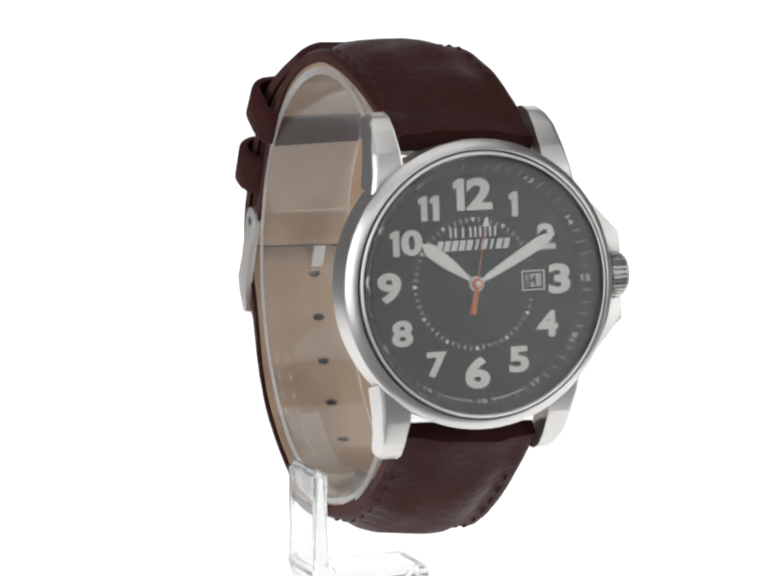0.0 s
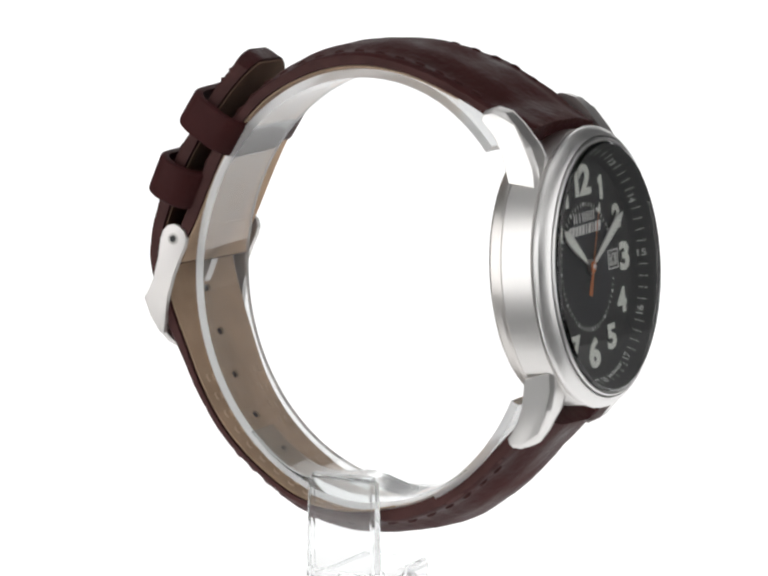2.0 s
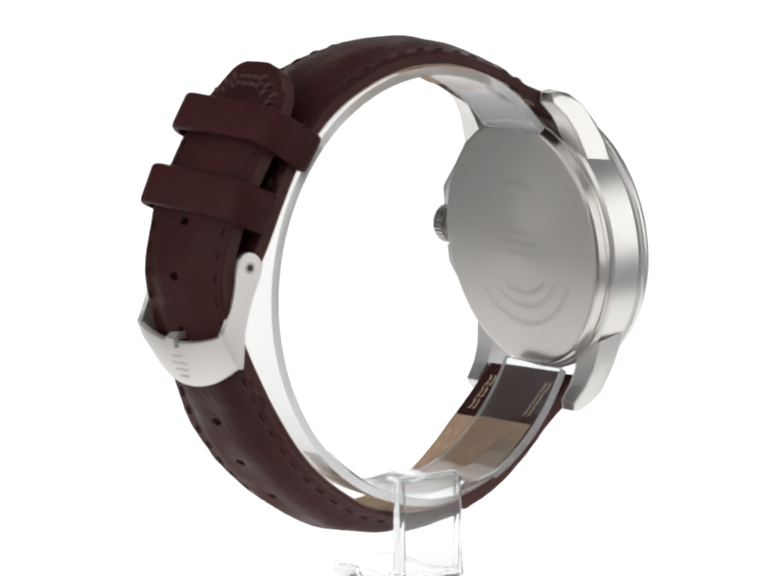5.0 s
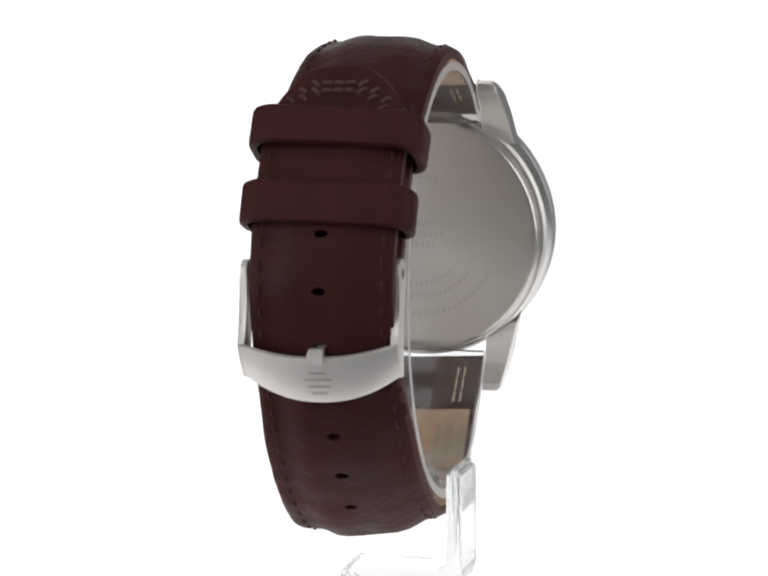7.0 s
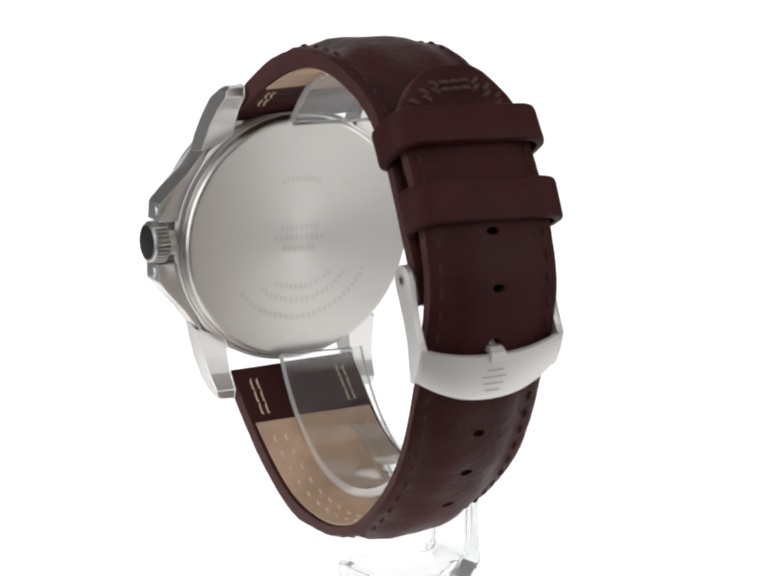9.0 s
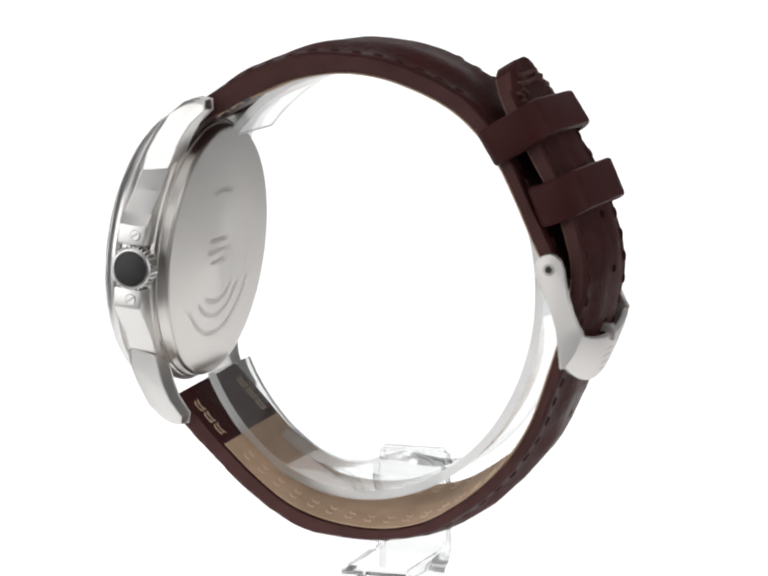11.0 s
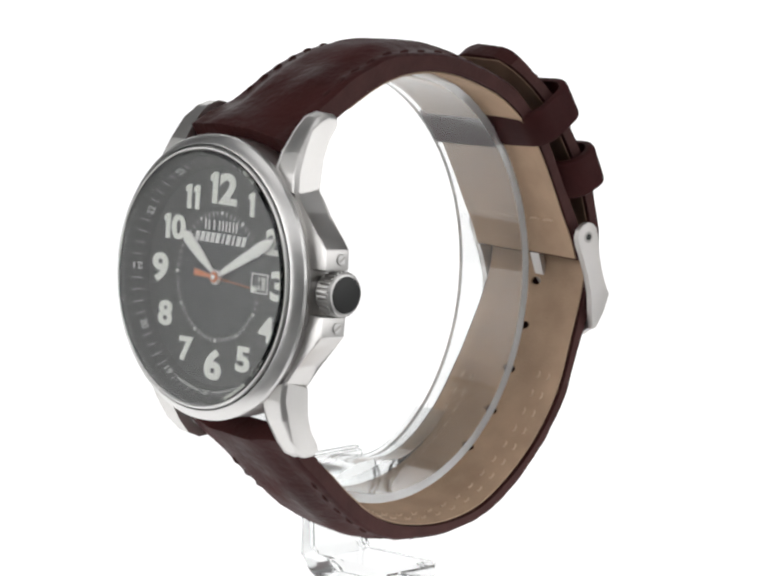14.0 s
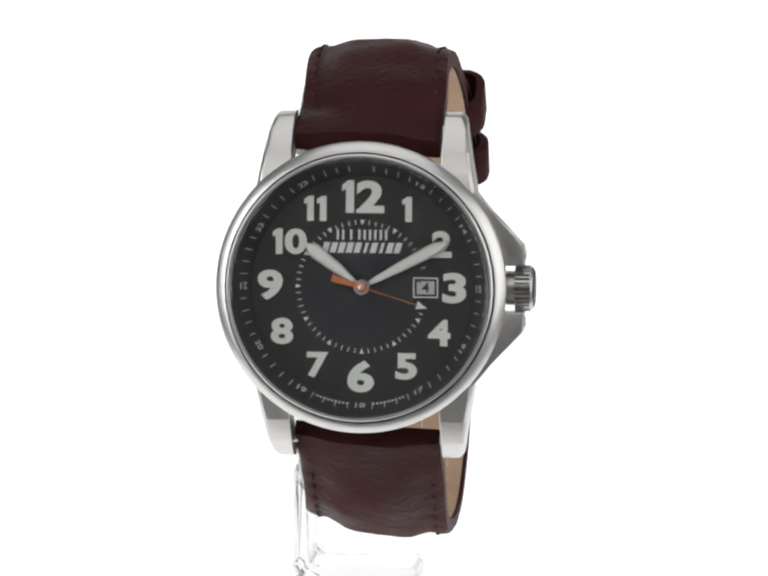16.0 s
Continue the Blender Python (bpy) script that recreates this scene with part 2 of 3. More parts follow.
def build_studio():
    # white sweep with added emission: flat under the stand, then rising behind it
    bm = bmesh.new()
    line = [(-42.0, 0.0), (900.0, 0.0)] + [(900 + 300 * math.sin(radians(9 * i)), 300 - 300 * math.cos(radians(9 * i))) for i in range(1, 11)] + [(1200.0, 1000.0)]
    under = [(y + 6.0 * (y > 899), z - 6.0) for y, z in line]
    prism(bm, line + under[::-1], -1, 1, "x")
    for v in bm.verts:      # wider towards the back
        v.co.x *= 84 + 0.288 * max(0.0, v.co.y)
    tagged(part("backdrop", bm, SWEEP, None, "seamless white photo sweep with an added glow", angle=30), "", "backdrop", kind="structure")
    bm = bmesh.new()
    box(bm, -480, 480, -100, 1300, -50, -12, 3)
    for x in (-440, 440):
        for y in (-60, 1260):
            box(bm, x - 25, x + 25, y - 25, y + 25, -748, -50)
    tagged(part("table", bm, TABLE, None, "grey table under the white sweep", smooth=False), "", "table", kind="structure")
    sheet("floor", FLOOR_PAINT, (-2.0, 2.0, -2.0, 1.8, -0.8, -0.75), "pale painted studio floor", "floor")
    sheet("wall_back", WALL, (-2.0, 2.0, 1.8, 1.85, -0.8, 1.8), "grey painted studio wall")
    sheet("wall_left", WALL, (-2.05, -2.0, -2.0, 1.8, -0.8, 1.8), "grey painted studio wall")
    sheet("wall_right", WALL, (2.0, 2.05, -2.0, 1.8, -0.8, 1.8), "grey painted studio wall")
    sheet("wall_front", WALL, (-2.0, 2.0, -2.05, -2.0, -0.8, 1.8), "grey painted studio wall")
    sheet("ceiling", WALL, (-2.05, 2.05, -2.05, 1.85, 1.8, 1.85), "grey painted studio ceiling", "ceiling")


# ---- the wristwatch ----


def watch_case(w):
    bm = bmesh.new()
    revolve(bm, [(17.63, -4.3), (18.9, -4.3), (19.35, -3.9), (19.35, 0.4), (18.9, 0.7), (17.63, 0.7)], 128)
    case = part("case", bm, STEEL, w, "brushed steel case", DIAL_POSE, angle=30)
    lug = [(12.6, 0.45), (15.5, 0.1), (18.3, -1.0), (21.3, -3.1), (23.0, -4.7), (23.7, -6.6), (23.5, -8.0), (22.1, -8.2), (20.0, -6.4), (17.6, -5.2), (13.5, -4.1)]
    for sv in (1, -1):
        for su in (1, -1):
            bm = bmesh.new()
            prism(bm, [(sv * v, h) for v, h in lug], 10.25, 14.9, "x")
            # the flank draws in towards the tip
            for q in bm.verts:
                if q.co.x < 12 and abs(q.co.y) < 14.6:
                    q.co.y = sv * (14.5 + 0.05 * (abs(q.co.y) - 12.6))
                if q.co.x > 12:
                    q.co.x = 15.0 - max(0.0, abs(q.co.y) - 13.5) * 0.2
            top_line = {(round(v, 2), round(h, 2)) for v, h in lug[:7]}
            facet = [e for e in bm.edges if all(q.co.x > 12 and (round(abs(q.co.y), 2), round(q.co.z, 2)) in top_line for q in e.verts)]
            bmesh.ops.bevel(bm, geom=facet, offset=0.55, segments=1, affect="EDGES")
            bmesh.ops.bevel(bm, geom=list(bm.edges), offset=0.12, segments=1, affect="EDGES", clamp_overlap=True)
            for q in bm.verts:
                q.co.x = su * q.co.x + 0.35
            part("lug", bm, STEEL, case, "", angle=20)
        bm = bmesh.new()
        prism(bm, [(13.5, sv * 15.0), (15.0, sv * 13.4), (17.0, sv * 10.4), (20.2, sv * 7.5), (21.8, sv * 5.9), (21.9, sv * 3.1), (18.2, sv * 3.1), (16.6, sv * 8.6)], -4.15, 0.05, "z", 0.3)
        part("crown_guard", bm, STEEL, case, "", angle=30)
    for sv in (1, -1):      # slotted screws in the guards
        bm = bmesh.new()
        lathe(bm, [(0.78, -0.2), (0.78, 0.1), (0.66, 0.2)], 24)
        at = Matrix.Translation((21.85 * MM, sv * 4.6 * MM, -2.6 * MM)) @ pose(0, 0, 0, 0, 90, 0)
        part("screw", bm, POLISHED, w, "", DIAL_POSE @ at)
        bm = bmesh.new()
        box(bm, -0.62, 0.62, -0.12, 0.12, 0.17, 0.23)
        part("screw_slot", bm, ENGRAVED, w, "", DIAL_POSE @ at @ pose(0, 0, 0, 0, 0, 35), smooth=False)


def watch_bezel(w):
    bm = bmesh.new()
    revolve(bm, [(17.63, 0.72), (19.2, 0.72), (19.3, 0.85), (19.6, 0.95), (19.72, 1.25), (19.66, 1.7), (19.4, 2.1), (18.95, 2.55), (18.5, 2.9), (18.3, 2.98), (18.24, 2.55), (18.08, 2.55), (18.04, 3.2), (17.85, 3.36), (17.65, 3.36), (17.5, 3.2), (17.5, 2.83), (17.63, 2.82)], 144)
    bezel = part("bezel", bm, POLISHED, w, "polished stepped steel bezel", DIAL_POSE, angle=24)
    # a black ring laid in the groove stands in for its shade
    bm = bmesh.new()
    revolve(bm, [(18.09, 2.56), (18.23, 2.56), (18.23, 2.72), (18.09, 2.72)], 144)
    part("groove_shade", bm, BLACK_CAP, bezel, "thin black ring as the shade in the bezel's groove")
    bm = bmesh.new()
    revolve(bm, [(17.45, 2.8), (RIM_R, RIM_Z), (17.6, RIM_Z), (17.6, 2.8)], 144)
    part("dial_flange", bm, DIAL, w, "dark sloping ring around the dial", DIAL_POSE)
    bm = bmesh.new()
    lathe(bm, [(17.48, 2.85), (17.48, 3.55), (17.1, 3.8)], 128)
    ob = part("crystal", bm, CRYSTAL, w, "clear flat watch crystal", DIAL_POSE, smooth=False)
    ob.visible_shadow = False


def watch_back(w):
    bm = bmesh.new()
    lathe(bm, [(18.75, -4.3), (18.75, -4.85), (18.5, -4.95), (18.35, -6.05), (18.1, -6.4), (17.75, -6.5)], 128)
    back = part("caseback", bm, BACK_STEEL, w, "satin steel caseback with faint engraving", DIAL_POSE, angle=6)
    # engraved arcs of unreadable writing
    bm = bmesh.new()
    for r, a0, a1, n in ((12.2, 205, 320, 26), (9.6, 215, 310, 18), (7.6, 225, 300, 12), (9.0, 70, 112, 9)):
        for i in range(n):
            a = radians(a0 + (a1 - a0) * (i + 0.5) / n)
            half = radians((a1 - a0) / n * 0.33)
            q = [bm.verts.new((rr * math.cos(aa), rr * math.sin(aa), -6.54)) for rr, aa in ((r - 0.4, a - half), (r - 0.4, a + half), (r + 0.4, a + half), (r + 0.4, a - half))]
            bm.faces.new(q)
    for k, (y, half) in enumerate(((1.6, 3.2), (0.0, 4.2), (-1.6, 2.8))):
        n = int(half * 2.6)
        for i in range(n):
            x = -half + 2 * half * (i + 0.5) / n
            bm.faces.new([bm.verts.new((x + a, y + b, -6.54)) for a, b in ((-0.25, -0.4), (0.25, -0.4), (0.25, 0.4), (-0.25, 0.4))])
    part("engraving", bm, FAINT, back, "faint engraved lines on the caseback", IDENT, smooth=False, kind="stuff")


def watch_crown(w):
    bm = bmesh.new()
    teeth = 30
    outline = []
    for i in range(teeth):
        for k, r in ((0.0, 2.8), (0.25, 3.3), (0.6, 3.3), (0.85, 2.8)):
            a = 2 * math.pi * (i + k) / teeth
            outline.append((r * math.cos(a), r * math.sin(a)))
    prism(bm, [(a * 0.96, b * 0.96) for a, b in outline], 20.9, 22.9, "z")
    lathe(bm, [(1.6, 18.0), (1.6, 19.6), (2.35, 19.7), (2.35, 20.9)], 40)
    lathe(bm, [(2.95, 22.9), (2.95, 23.1), (2.8, 23.3), (2.55, 23.4)], 64)
    at = DIAL_POSE @ Matrix.Translation((-0.25 * MM, 0, -2.75 * MM)) @ pose(0, 0, 0, 0, 90, 0)
    crown = part("crown", bm, CROWN_STEEL, w, "knurled steel crown", at, angle=25)
    bm = bmesh.new()
    lathe(bm, [(2.52, 23.3), (2.52, 23.45), (2.35, 23.5)], 64)
    part("crown_cap", bm, BLACK_CAP, crown, "black inlay on the crown's end")


NUMERALS = (("12", 0.05, 12.2, 4.4, 5.8), ("1", 6.15, 10.55, 3.4, 1.75), ("2", 10.8, 5.9, 3.6, 2.7), ("3", 12.55, 0.0, 4.15, 3.25), ("4", 10.55, -6.1, 3.6, 3.05),
            ("5", 6.1, -10.7, 3.6, 2.95), ("6", -0.1, -12.15, 4.35, 3.65), ("7", -6.0, -10.65, 3.5, 2.95), ("8", -10.9, -6.15, 3.6, 3.05), ("9", -12.55, 0.1, 4.15, 3.45),
            ("10", -9.95, 6.05, 3.5, 4.8), ("11", -6.2, 10.55, 3.4, 3.75))


def rim_height(r):
    """The sloping ring's height over the dial at radius r."""
    return 0.02 + (r - RIM_R) * (2.8 - RIM_Z) / (17.45 - RIM_R)


def watch_dial(w):
    bm = bmesh.new()
    lathe(bm, [(17.3, -0.6), (17.3, 0.0)], 128)
    dial = part("dial", bm, DIAL, w, "dark olive-grey dial with pale numerals", DIAL_POSE @ Matrix.Translation((0, 0, DIAL_UP * MM)), angle=30)
    bm = bmesh.new()
    lathe(bm, [(8.25, -0.05), (8.25, 0.02)], 96)
    part("dial_middle", bm, DIAL_MIDDLE, dial, "slightly bluer disc inside the minute ring", angle=30)
    for body, u, v, high, wide in NUMERALS:
        one = 0.26 * high + 0.55      # a numeral one: flag and stem
        rest = len(body) - body.count("1")
        gap = 0.3 * (len(body) - 1)
        other = wide - gap - one * body.count("1")
        x = -wide / 2
        bm = bmesh.new()
        for ch in body:
            w_ch = one if ch == "1" else other / max(1, rest)
            if ch == "1":
                t, h = 0.21 * high + 0.18, high / 2
                r = x + w_ch
                prism(bm, [(r - t, -h), (r, -h), (r, h), (r - t * 0.75, h), (r - t - 0.12 * high, h - 0.14 * high), (r - t - 0.12 * high, h - 0.33 * high), (r - t, h - 0.27 * high)], -0.05, 0.05)
            else:
                b0, bw, bh = text_bmesh(ch, 5.0, 0.2, 0.05)
                bmesh.ops.scale(b0, vec=(w_ch / bw, high / bh, 1), verts=b0.verts)
                bmesh.ops.translate(b0, vec=(x + w_ch / 2, 0, 0), verts=b0.verts)
                me = bpy.data.meshes.new("digit")
                b0.to_mesh(me)
                b0.free()
                bm.from_mesh(me)
                bpy.data.meshes.remove(me)
            x += w_ch + 0.3
        part("numeral", bm, LUME, dial, "", Matrix.Translation((u * MM, v * MM, 0.06 * MM)), smooth=False)
    # small afternoon numbers on the rim
    for h in range(13, 24):
        a = radians(90 - (h - 12) * 30)
        bm, bw, bh = text_bmesh(str(h), 1.0, 0.02, 0.01)
        bmesh.ops.scale(bm, vec=(1.35 / bw, 1.0 / bh, 1), verts=bm.verts)
        part("rim_number", bm, RIM_INK, dial, "", Matrix.Translation((15.95 * math.cos(a) * MM, 15.95 * math.sin(a) * MM, (rim_height(15.95) + 0.04) * MM)) @ pose(0, 0, 0, 0, 0, math.degrees(a)) @ pose(0, 0, 0, 0, -RIM_SLOPE, 0) @ pose(0, 0, 0, 0, 0, -math.degrees(a)) @ pose(0, 0, 0, 0, 0, math.degrees(a) - 90 if 0 <= (h - 12) % 12 <= 2 or (h - 12) > 9 else math.degrees(a) + (90 if 4 <= h - 12 <= 8 else 0)), smooth=False)

    def mark(bm, r0, r1, deg, half0, half1):
        a = radians(90 - deg)
        d, n = Vector((math.cos(a), math.sin(a), 0)), Vector((-math.sin(a), math.cos(a), 0))
        low = [bm.verts.new(q + Vector((0, 0, 0.0))) for q in (d * r0 - n * half0, d * r0 + n * half0, d * r1 + n * half1, d * r1 - n * half1)]
        if r0 > RIM_R:
            for q, r in zip(low, (r0, r0, r1, r1)):
                q.co.z = rim_height(r)
        top = [bm.verts.new(q.co + Vector((0, 0, 0.04))) for q in low]
        bm.faces.new(top)
        for i in range(4):
            bm.faces.new((low[i], low[(i + 1) % 4], top[(i + 1) % 4], top[i]))

    bm = bmesh.new()      # inner ring: ticks and hour arrowheads
    for i in range(60):
        if 13 <= i <= 17:
            continue
        if i % 5:
            mark(bm, 8.4, 9.05, i * 6, 0.055, 0.055)
        else:
            mark(bm, 8.4, 9.05, i * 6, 0.03, 0.31)
    part("minute_ring", bm, WHITE_INK, dial, "ring of white ticks and arrowheads", IDENT, smooth=False, kind="stuff")
    bm = bmesh.new()      # outer ring
    for i in range(60):
        if i % 5:
            mark(bm, 15.65, 16.45, i * 6, 0.062, 0.062)
    part("seconds_ring", bm, RIM_INK, dial, "ring of thin white ticks on the rim", IDENT, smooth=False, kind="stuff")
    # the maker's mark: one row of upright and one of slanting blocks
    for k in range(5):
        bm = bmesh.new()
        x = -3.7 + 7.3 * (k + 0.5) / 5
        for off in ((-0.36, 0.36) if k != 1 else (0.0,)):
            prism(bm, [(x + off - 0.15, 6.35), (x + off + 0.15, 6.35), (x + off + 0.15, 7.75), (x + off - 0.15, 7.75)], 0.0, 0.05)
        part("mark_block", bm, WHITE_INK, dial, "", IDENT, smooth=False)
    for k in range(10):
        bm = bmesh.new()
        x = -5.5 + 10.9 * (k + 0.5) / 10
        wide = 0.41 if k not in (5, 7) else 0.2
        prism(bm, [(x - wide - 0.2, 4.6), (x + wide - 0.2, 4.6), (x + wide + 0.2, 6.0), (x - wide + 0.2, 6.0)], 0.0, 0.05)
        part("mark_block", bm, WHITE_INK, dial, "", IDENT, smooth=False)
    bm = bmesh.new()      # tiny unreadable line at the foot of the dial
    for sgn in (-1, 1):
        for k in range(9):
            mark(bm, 15.75, 15.95, 180 + sgn * (6.5 + k * 1.9), 0.14, 0.14)
    part("foot_line", bm, WHITE_INK, dial, "", IDENT, smooth=False, kind="stuff")
    # date window
    bm = bmesh.new()
    for x0, x1, y0, y1 in ((6.95, 10.35, 1.2, 1.38), (6.95, 10.35, -1.38, -1.2), (6.95, 7.13, -1.2, 1.2), (10.17, 10.35, -1.2, 1.2)):
        box(bm, x0, x1, y0, y1, 0, 0.07)
    date = part("date_window", bm, WHITE_INK, dial, "white-framed date window", smooth=False)
    bm = bmesh.new()
    box(bm, 7.45, 9.85, -0.9, 0.9, 0.0, 0.02)
    part("date_card", bm, DATE_CARD, date, smooth=False)
    bm, bw, bh = text_bmesh("4", 2.0, 0.03, 0.01)
    bmesh.ops.scale(bm, vec=(1.0 / bw, 1.35 / bh, 1), verts=bm.verts)
    part("date_digit", bm, BLACK_INK, date, "", Matrix.Translation((8.65 * MM, 0, 0.035 * MM)), smooth=False)


def pointer(w, name, length, wide, deg, height, label):
    shape = [(-0.22, 0.9), (0.22, 0.9), (0.42, 2.0), (wide * 0.8, length * 0.45), (wide, length * 0.8), (wide * 0.9, length * 0.87), (0.1, length), (-0.1, length), (-wide * 0.9, length * 0.87), (-wide, length * 0.8), (-wide * 0.8, length * 0.45), (-0.42, 2.0)]
    at = DIAL_POSE @ Matrix.Translation((0, 0, (DIAL_UP + height) * MM)) @ pose(0, 0, 0, 0, 0, -deg)
    bm = bmesh.new()
    prism(bm, shape, 0, 0.14)
    lathe(bm, [(1.05, 0.0), (1.05, 0.14)], 32)
    ob = part(name, bm, POLISHED, w, label, at, angle=30)
    bm = bmesh.new()
    prism(bm, [(x * 0.72, 0.9 + (y - 0.9) * 0.93 + 0.55) for x, y in shape], 0.14, 0.18)
    part("lume", bm, LUME, ob, "", IDENT, smooth=False)


def watch_pointers(w):
    pointer(w, "hour_hand", 9.7, 0.98, -53.2, 0.35, "steel hour hand filled with pale lume")
    pointer(w, "minute_hand", 13.4, 0.86, 61.8, 0.6, "steel minute hand filled with pale lume")
    bm = bmesh.new()
    prism(bm, [(-0.07, 0), (0.07, 0), (0.045, 8.3), (-0.045, 8.3)], 0, 0.08)
    prism(bm, [(-0.2, 0), (0.2, 0), (0.5, -4.2), (-0.5, -4.2)], 0, 0.1)
    lathe(bm, [(0.78, 0.0), (0.78, 0.14), (0.6, 0.22)], 32)
    ob = part("second_hand", bm, ORANGE, w, "orange second hand with a broad tail", DIAL_POSE @ Matrix.Translation((0, 0, (DIAL_UP + 0.85) * MM)), angle=30)
    bm = bmesh.new()
    prism(bm, [(0, 9.4), (-0.55, 7.9), (0.55, 7.9)], 0.0, 0.1)
    part("pointer_tip", bm, LUME, ob, "white arrow tip", smooth=False)
    bm = bmesh.new()
    lathe(bm, [(0.4, 0.2), (0.4, 0.3), (0.3, 0.36)], 24)
    part("centre_pin", bm, POLISHED, ob)
    return ob


def smoothstep(a, b, x):
    t = min(1, max(0, (x - a) / (b - a)))
    return t * t * (3 - 2 * t)


SX = 1.4      # the strap's middle


class Strap:
    """A padded strap along its inner line of (y, z); side: +1 where outward is to the left of the way."""

    def __init__(self, line, side, thick, pad, wide, n=150, drift=lambda s: 0.0, skew=lambda s: 0.0, slant=lambda s, x: 0.0, lift=lambda s: 0.0, twist=lambda s: 0.0):
        self.drift, self.skew, self.slant, self.lift, self.twist = drift, skew, slant, lift, twist
        self.q, self.tan, self.length = spline(line, n)
        self.nor = side * np.stack([-self.tan[:, 1], self.tan[:, 0]], 1)
        self.n, self.thick, self.pad, self.wide = n, thick, pad, wide

    def spot(self, s, x, d):
        """The point at s mm along, x mm aside and d mm out of the inner line, with the tangent and normal there."""
        i = min(self.n - 1.001, max(0, s / self.length * (self.n - 1)))
        k, f = int(i), i - int(i)
        q = self.q[k] * (1 - f) + self.q[k + 1] * f
        nor = self.nor[k] * (1 - f) + self.nor[k + 1] * f
        tan = self.tan[k]
        p = q + nor * (d + self.skew(s) * (x + 10) + self.twist(s) * x - self.lift(s))
        return Vector((SX + x + self.drift(s), p[0], p[1] - LEAN * (x + 10))), Vector((0, tan[0], tan[1])), Vector((0, nor[0], nor[1]))

    def top(self, s, x):
        return self.thick(s) + self.pad(s) * (1 - smoothstep(3.4, 8.1, abs(x))) + self.slant(s, x)

    def sweep(self, s0, s1, low, high, inset=0.0, steps=None, cross=20):
        """A solid from s0 to s1; low(s, x) and high(s, x) give its faces."""
        bm = bmesh.new()
        steps = steps or max(6, int((s1 - s0) / 0.7))
        rings = []
        for i in range(steps + 1):
            s = s0 + (s1 - s0) * i / steps
            hw = self.wide(s) - inset
            ring = []
            us = [math.sin(math.pi / 2 * (-1 + 2 * k / cross)) for k in range(cross + 1)]
            for u in us:
                x = u * hw
                rnd = 0.45 * max(0.0, abs(u) - 0.93) / 0.07
                ring.append(bm.verts.new(self.spot(s, x, high(s, x) - rnd * min(1.0, high(s, x) - low(s, x)))[0]))
            for u in reversed(us):
                x = u * hw
                ring.append(bm.verts.new(self.spot(s, x, low(s, x))[0]))
            rings.append(ring)
        k = len(rings[0])
        for a, b in zip(rings, rings[1:]):
            for j in range(k):
                bm.faces.new((a[j], a[(j + 1) % k], b[(j + 1) % k], b[j]))
        bm.faces.new(rings[0])
        bm.faces.new(rings[-1])
        return bm

    def stitch(self, bm, s, x, d, length=1.9, r=0.24, turn=0.0):
        """One thread loop lying on the surface, sunk at its ends."""
        p, t, n = self.spot(s, x, d)
        side = Vector((1, 0, 0))
        along = t * math.cos(turn) + side * math.sin(turn)
        across = along.cross(n)
        rings = []
        for f, h, w in ((-0.5, -0.25, 0.5), (-0.3, 0.05, 1.0), (0.0, 0.12, 1.0), (0.3, 0.05, 1.0), (0.5, -0.25, 0.5)):
            c = p + along * (f * length) + n * h
            rings.append([bm.verts.new(c + across * (r * w * math.cos(a)) + n * (r * w * math.sin(a))) for a in (0, math.pi / 3, 2 * math.pi / 3, math.pi, 4.2, 5.2)])
        for a, b in zip(rings, rings[1:]):
            for j in range(6):
                bm.faces.new((a[j], a[(j + 1) % 6], b[(j + 1) % 6], b[j]))
        bm.faces.new(rings[0])
        bm.faces.new(rings[-1])


def crease(s, x):
    """Slow unevenness of worn leather, in mm."""
    return 0.22 * noise.noise(Vector((x * 0.16, s * 0.2, 3.0))) + 0.09 * noise.noise(Vector((x * 0.6, s * 0.6, 9.0)))


TWIST = 0.055   # the overlapped end stands out more on the crown's side
LEAN = 0.05      # the strap sits a little lower on the crown's side
UPPER_LINE = [(-26.9, 18.1), (-22.2, 20.7), (-15.8, 24.2), (-8.9, 27.0), (-2.0, 28.0), (4.9, 27.1), (11.8, 24.3), (16.4, 21.0), (20.3, 16.4), (23.0, 11.4), (25.9, 5.0), (27.6, 1.6), (28.9, -2.0)]
LOWER_LINE = [(-27.6, -19.2), (-24.9, -22.0), (-20.7, -26.3), (-15.8, -30.5), (-8.8, -34.4), (0.0, -36.4), (8.1, -35.5), (14.3, -32.2), (19.8, -27.0), (24.3, -20.4), (27.6, -13.8), (30.2, -7.7), (31.4, -2.5),
              (31.5, 2.0), (30.5, 6.0), (28.4, 11.3), (25.7, 16.2), (22.4, 21.4), (20.2, 24.9), (18.4, 27.9)]


def dye_edges(ob):
    """Side light painted in: the cut edges are paler than the grain side."""
    ob.data.materials.append(STRAP_EDGE)
    for f in ob.data.polygons:
        if abs(f.normal.x) > 0.6:
            f.material_index = 1


